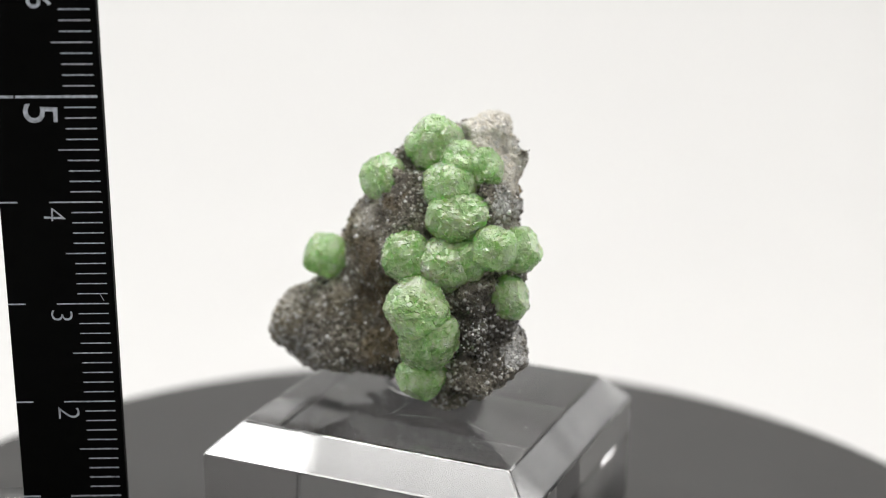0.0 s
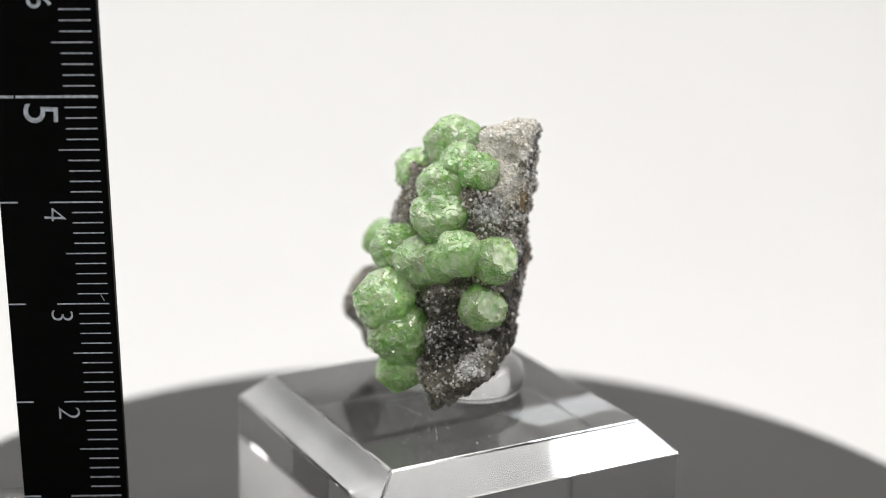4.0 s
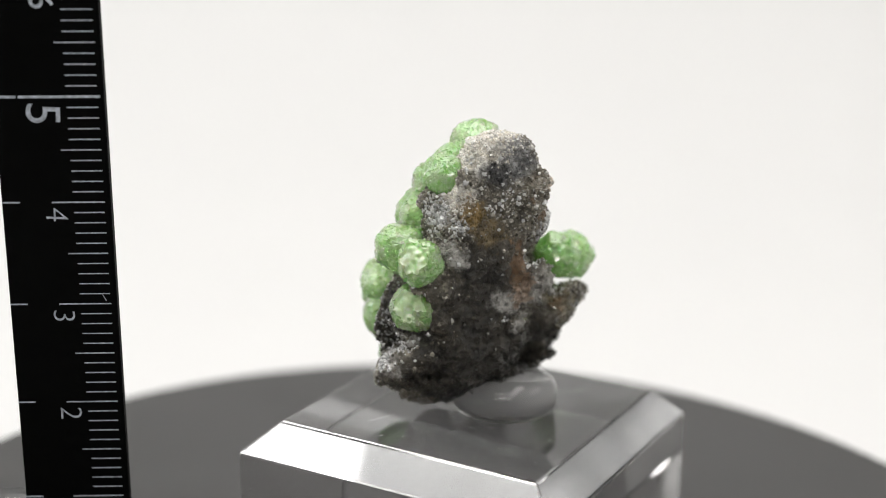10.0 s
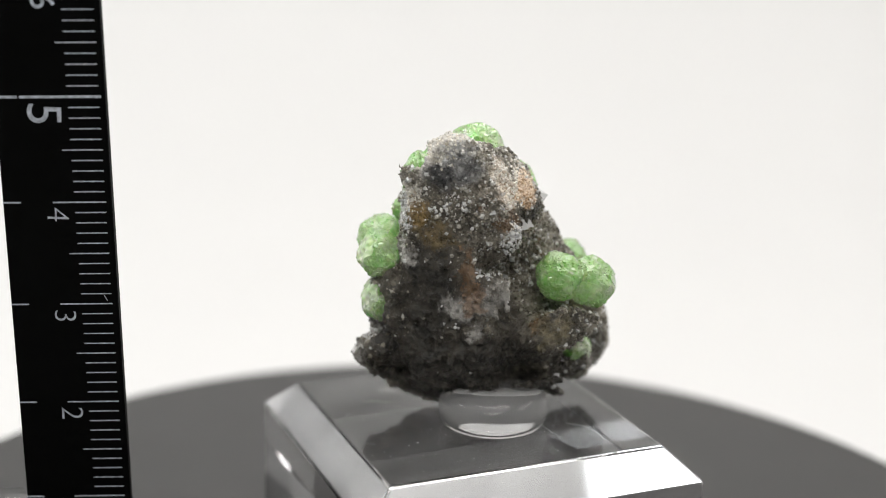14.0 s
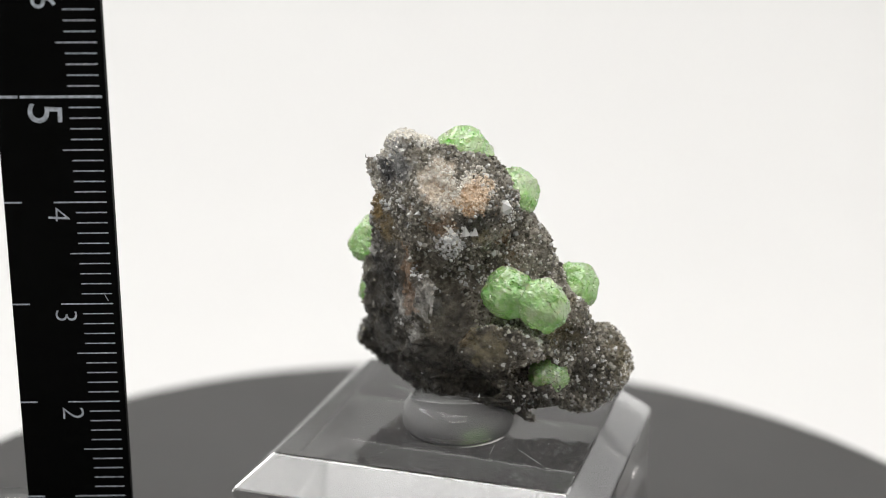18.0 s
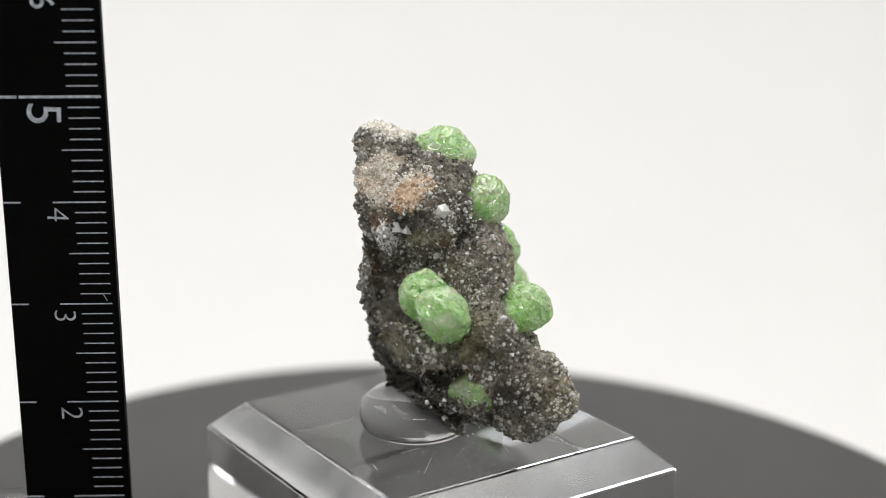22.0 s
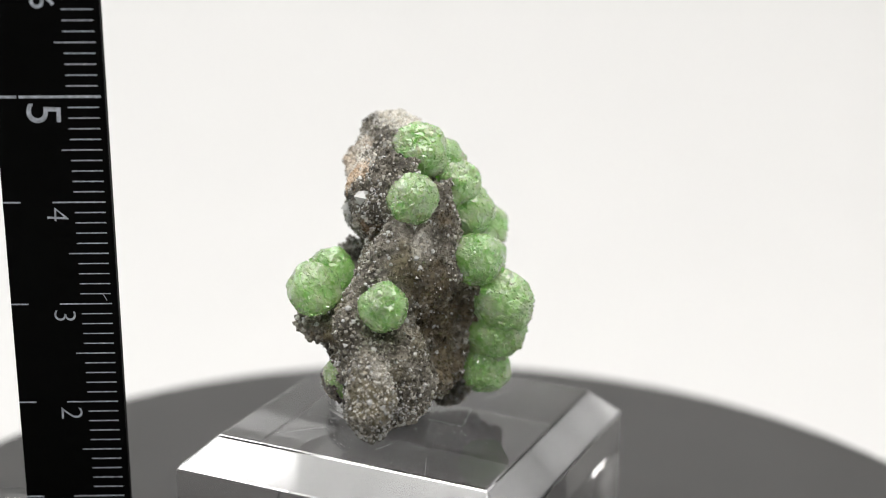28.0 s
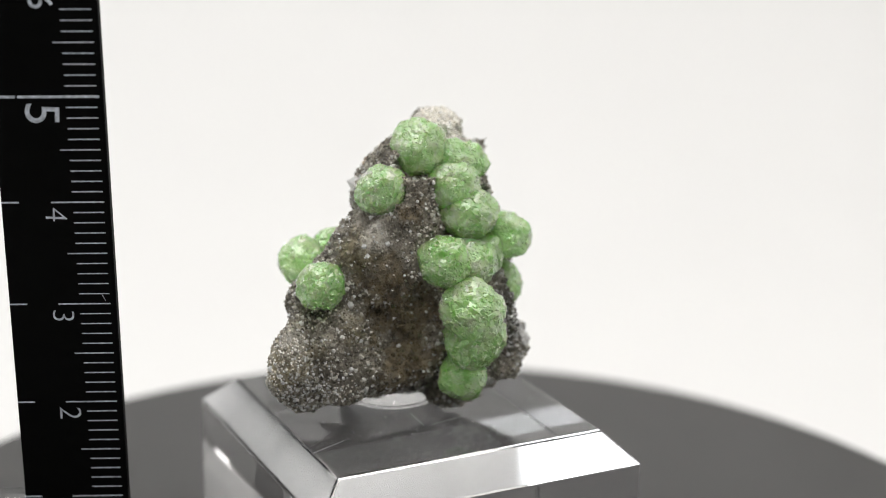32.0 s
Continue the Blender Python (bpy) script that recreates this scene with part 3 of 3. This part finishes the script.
def leaning(n, rng, much):
    """A tilted axis and two sides."""
    n = n + rng.normal(0, much, 3)
    n /= np.linalg.norm(n)
    t = np.cross(n, rng.normal(size=3))
    t /= np.linalg.norm(t)
    return n, t, np.cross(n, t)


def druse(count, seed, smallest, biggest, name, label, mat, clusters=(), tall=0.8, bare=False):
    rng = np.random.default_rng(seed)
    verts, faces = [], []
    for i in sites(count, rng, clusters, bare):
        n, t, u = leaning(NORMAL[i], rng, 0.42)
        s = smallest + (biggest - smallest) * rng.random() ** 2
        k = 3 if rng.random() < 0.5 else 5
        base = len(verts)
        o = MID[i] - n * s * 0.25
        for h, r in ((0, 0.48), (0.55 * tall, 0.46)):
            for j in range(k):
                a = 2 * math.pi * j / k
                verts.append((o + n * h * s + (t * math.cos(a) + u * math.sin(a)) * r * s) * MM)
        verts.append((o + n * s * 1.08 * tall) * MM)
        for j in range(k):
            q = (j + 1) % k
            faces.append((base + j, base + q, base + k + q, base + k + j))
            faces.append((base + k + j, base + k + q, base + 2 * k))
    ob = hung(name, mesh_of(name, verts, faces, mat), specimen, pose(0, 0, TOP), label)
    return tagged(ob, kind="stuff")


def point_mesh(k, seed):
    """A stubby quartz point of unit width, uneven at its tip."""
    rng = np.random.default_rng(seed)
    ring = [(math.cos(a) * r, math.sin(a) * r) for a, r in zip(np.arange(k) * 2 * math.pi / k + rng.uniform(-0.15, 0.15, k), rng.uniform(0.42, 0.52, k))]
    verts = [(x, y, -0.35) for x, y in ring] + [(x * 0.97, y * 0.97, 0.12 + rng.uniform(-0.08, 0.10)) for x, y in ring] + [(*rng.uniform(-0.10, 0.10, 2), 0.58)]
    faces = [tuple(range(k))[::-1]]
    for j in range(k):
        q = (j + 1) % k
        faces += [(j, q, k + q, k + j), (k + j, k + q, 2 * k)]
    return mesh_of("quartz_crystal", verts, faces, M_CLEAR)


POINTS = [point_mesh(k, s) for k, s in ((3, 1), (4, 2), (5, 3), (6, 4), (3, 5))]


def crystal(at, axis, t, u, size, kind, label=""):
    m = Matrix(((t[0], u[0], axis[0], 0), (t[1], u[1], axis[1], 0), (t[2], u[2], axis[2], 0), (0, 0, 0, 1)))
    place_ = Matrix.Translation((at[0] * MM, at[1] * MM, at[2] * MM + TOP))
    return hung("quartz_crystal", POINTS[kind], specimen, place_ @ m @ Matrix.Diagonal((size * MM, size * MM, size * MM, 1)), label)


druse(9000, 5, 0.24, 0.70, "quartz_druse", "tiny glassy quartz points covering the stone", M_QUARTZ)
druse(20000, 6, 0.15, 0.38, "milky_druse", "tiny grey and milky quartz grains covering the stone", M_MILKY)
druse(900, 7, 0.22, 0.6, "bright_crystal_patch", "patches of larger bright quartz crystals", M_CLEAR,
      ((6.5, -0.2, 25.6, 1.6), (8.8, 2.2, 24.6, 1.1), (4.1, 10.6, 19.9, 1.2), (0.8, 11.1, 23.3, 1.5), (9.0, -3.2, 10.4, 1.5), (8.4, -5.6, 8.6, 1.6), (6.0, 7.8, 13.0, 1.2), (2.6, 9.3, 13.4, 0.9)))
druse(700, 17, 0.22, 0.5, "grey_crystal_patch", "dusting of clear quartz on dark stone", M_CLEAR,
      ((1.1, 11.8, 17.3, 2.4), (5.0, -7.0, 10.8, 3.2), (-6.6, 8.2, 26.7, 2.0), (-18, 5, 6, 4.0), (-6, 12.5, 22, 2.5)))
# These scattered points put the lamps' glints into the colour.
druse(500, 31, 0.30, 0.50, "glint_druse", "quartz points painted white as glints over the stone", M_CLEAR)
druse(4200, 8, 0.18, 0.46, "pale_crust", "cream and peach crystals crusting the tip", M_CREAM,
      ((4.9, 5.6, 33.8, 2.6), (5.2, 2.2, 32.2, 2.4), (6.2, 1.4, 30.0, 2.0), (1.8, 10.8, 29.6, 2.4), (-1.6, 10.5, 28.8, 1.8), (-2.4, 9.4, 29.8, 1.8), (7.6, 2.6, 27.6, 1.6), (0.7, 11.3, 24.8, 0.8)))
# Pale crystals of the foot; their cream also paints the lobe's backlit rim.
druse(200, 18, 0.22, 0.45, "cream_edge", "cream crystals along the outer edge, also painting its backlit rim", M_CREAM,
      ((-19.6, 5.6, 11.0, 2.2), (-16.5, 3.0, 15.0, 1.4), (-20.6, 7.6, 8.0, 1.8)))
druse(2400, 9, 0.25, 1.0, "broken_crust", "dark angular splinters on the broken side", M_ROCK, tall=0.36, bare=True)

# crystals large enough to tell apart, white to paint their glints
rng_ = np.random.default_rng(77)
for i_ in sites(280, rng_):
    crystal(MID[i_], *leaning(NORMAL[i_], rng_, 0.35), 0.42 + 0.45 * rng_.random() ** 2, int(rng_.integers(5)))
for at_, size_, kind_ in (((-0.8, 10.9, 24.7), 1.7, 4), ((-2.1, 11.2, 24.2), 1.5, 0), ((-5.8, 9.6, 27.2), 1.9, 2)):
    i_ = np.linalg.norm(MID - np.array(at_), axis=1).argmin()
    crystal(MID[i_], *leaning(NORMAL[i_], rng_, 0.25), size_, kind_, "large glassy quartz crystal with a bright face")

# ---- ruler ----
ruler = tagged(new("ruler"), "narrow black plastic ruler with white millimetre marks, upright", "ruler")
W = 0.01017
part("blade", box_bm(-W, 0, 0, 0.0011, -0.0025, 0.078, 0.0001), M_RULER, ruler)


def tick_mesh(u0, u1, thick):
    bm = box_bm(u0, u1, -0.00003, 0.00002, -thick / 2, thick / 2)
    me = bpy.data.meshes.new("tick")
    bm.to_mesh(me)
    bm.free()
    me.materials.append(M_INK)
    return me


T_MM, T_5, T_CM = tick_mesh(-0.0035, -0.0006, 0.00011), tick_mesh(-0.0043, -0.00055, 0.00012), tick_mesh(-0.0055, -0.00055, 0.00013)
T_EDGE, T_LONG, T_BIT = tick_mesh(-W, -W + 0.0017, 0.00014), tick_mesh(-0.0079, -0.0004, 0.00024), tick_mesh(-W, -0.0081, 0.00024)
for mm in range(1, 72):
    kind = [T_LONG] if mm % 50 == 0 else [T_CM] if mm % 10 == 0 else [T_5] if mm % 5 == 0 else [T_MM]
    if mm % 50 == 0:
        kind.append(T_BIT)
    elif mm % 10 == 0:
        kind.append(T_EDGE)
    for me in kind:
        hung("tick", me, ruler, pose(0, 0, mm * 0.001))


def digit(text, cm, height, bold):
    cu = bpy.data.curves.new("digit", "FONT")
    cu.body, cu.size, cu.extrude, cu.offset, cu.align_x = text, height * 1.38, 0.00003, bold, "LEFT"
    tmp = bpy.data.objects.new("digit", cu)
    scene.collection.objects.link(tmp)
    me = bpy.data.meshes.new_from_object(tmp.evaluated_get(bpy.context.evaluated_depsgraph_get()))
    bpy.data.objects.remove(tmp)
    me.materials.clear()
    me.materials.append(M_INK)
    face = Matrix(((0, 1, 0, 0), (0, 0, -1, 0), (-1, 0, 0, 0), (0, 0, 0, 1)))
    hung("digit", me, ruler, Matrix.Translation((-0.0039 - height, 0, cm * 0.01 - 0.0004)) @ face @ pose(0, 0, 0, 0, 0, -2.5))


for text, cm, height, bold in (("1", 1, 0.0022, -0.00005), ("2", 2, 0.0022, -0.00005), ("3", 3, 0.0022, -0.00005), ("4", 4, 0.0022, -0.00005), ("5", 5, 0.0033, -0.00001), ("6", 6, 0.0023, 0.0)):
    digit(text, cm, height, bold)
hung("scratch", tick_mesh(-0.0007, 0, 0.00006), ruler, pose(-0.0010, 0, 0.0303, 0, 62, 0), "fine pale scratch")
RULER = Matrix.Translation(EYE) @ pose(-0.0307, 0.13423, -0.07297, 0.13, -1.22, 2.13)
ruler.matrix_basis = RULER

# arm that holds the ruler over the turntable
holder = tagged(new("ruler_holder"), "clear acrylic arm that holds the ruler beside the turntable", "ruler holder")
part("arm", box_bm(-0.095, -0.0330, -0.0076, -0.0046, 0.0006, 0.0113, 0.0003), M_ACRYL, holder)
part("foot", box_bm(-0.105, -0.085, -0.025, 0.010, FLOOR, FLOOR + 0.004, 0.0003), M_ACRYL, holder)
part("post", box_bm(-0.099, -0.091, -0.0119, -0.0078, FLOOR + 0.004, 0.0113, 0.0002), M_ACRYL, holder)


def motions():
    """The turntable goes round clockwise; the ruler sways by fractions of a millimetre."""
    def turn(t):
        return -math.degrees(0.169315 * t - 0.0000685 * t * (32 - t))
    rows = [(t, pose(0, 0, 0, 0, 0, turn(t))) for t in range(33)]
    for thing in (turntable, stand, tack, specimen):
        walk(thing, rows)
    sway = ((0, 0), (1.5, 0), (2.0, -0.2), (2.6, -0.2), (3.4, -0.06), (5.5, 0.1), (8, 0.16), (11, 0.27), (13, 0.32), (18, 0.42), (20, 0.42),
            (22, 0.32), (25, 0.27), (28, 0.3), (30, 0.25), (32, 0.16))
    walk(ruler, [(t, Matrix.Translation((x * 0.001, 0, 0)) @ RULER) for t, x in sway])


motions()
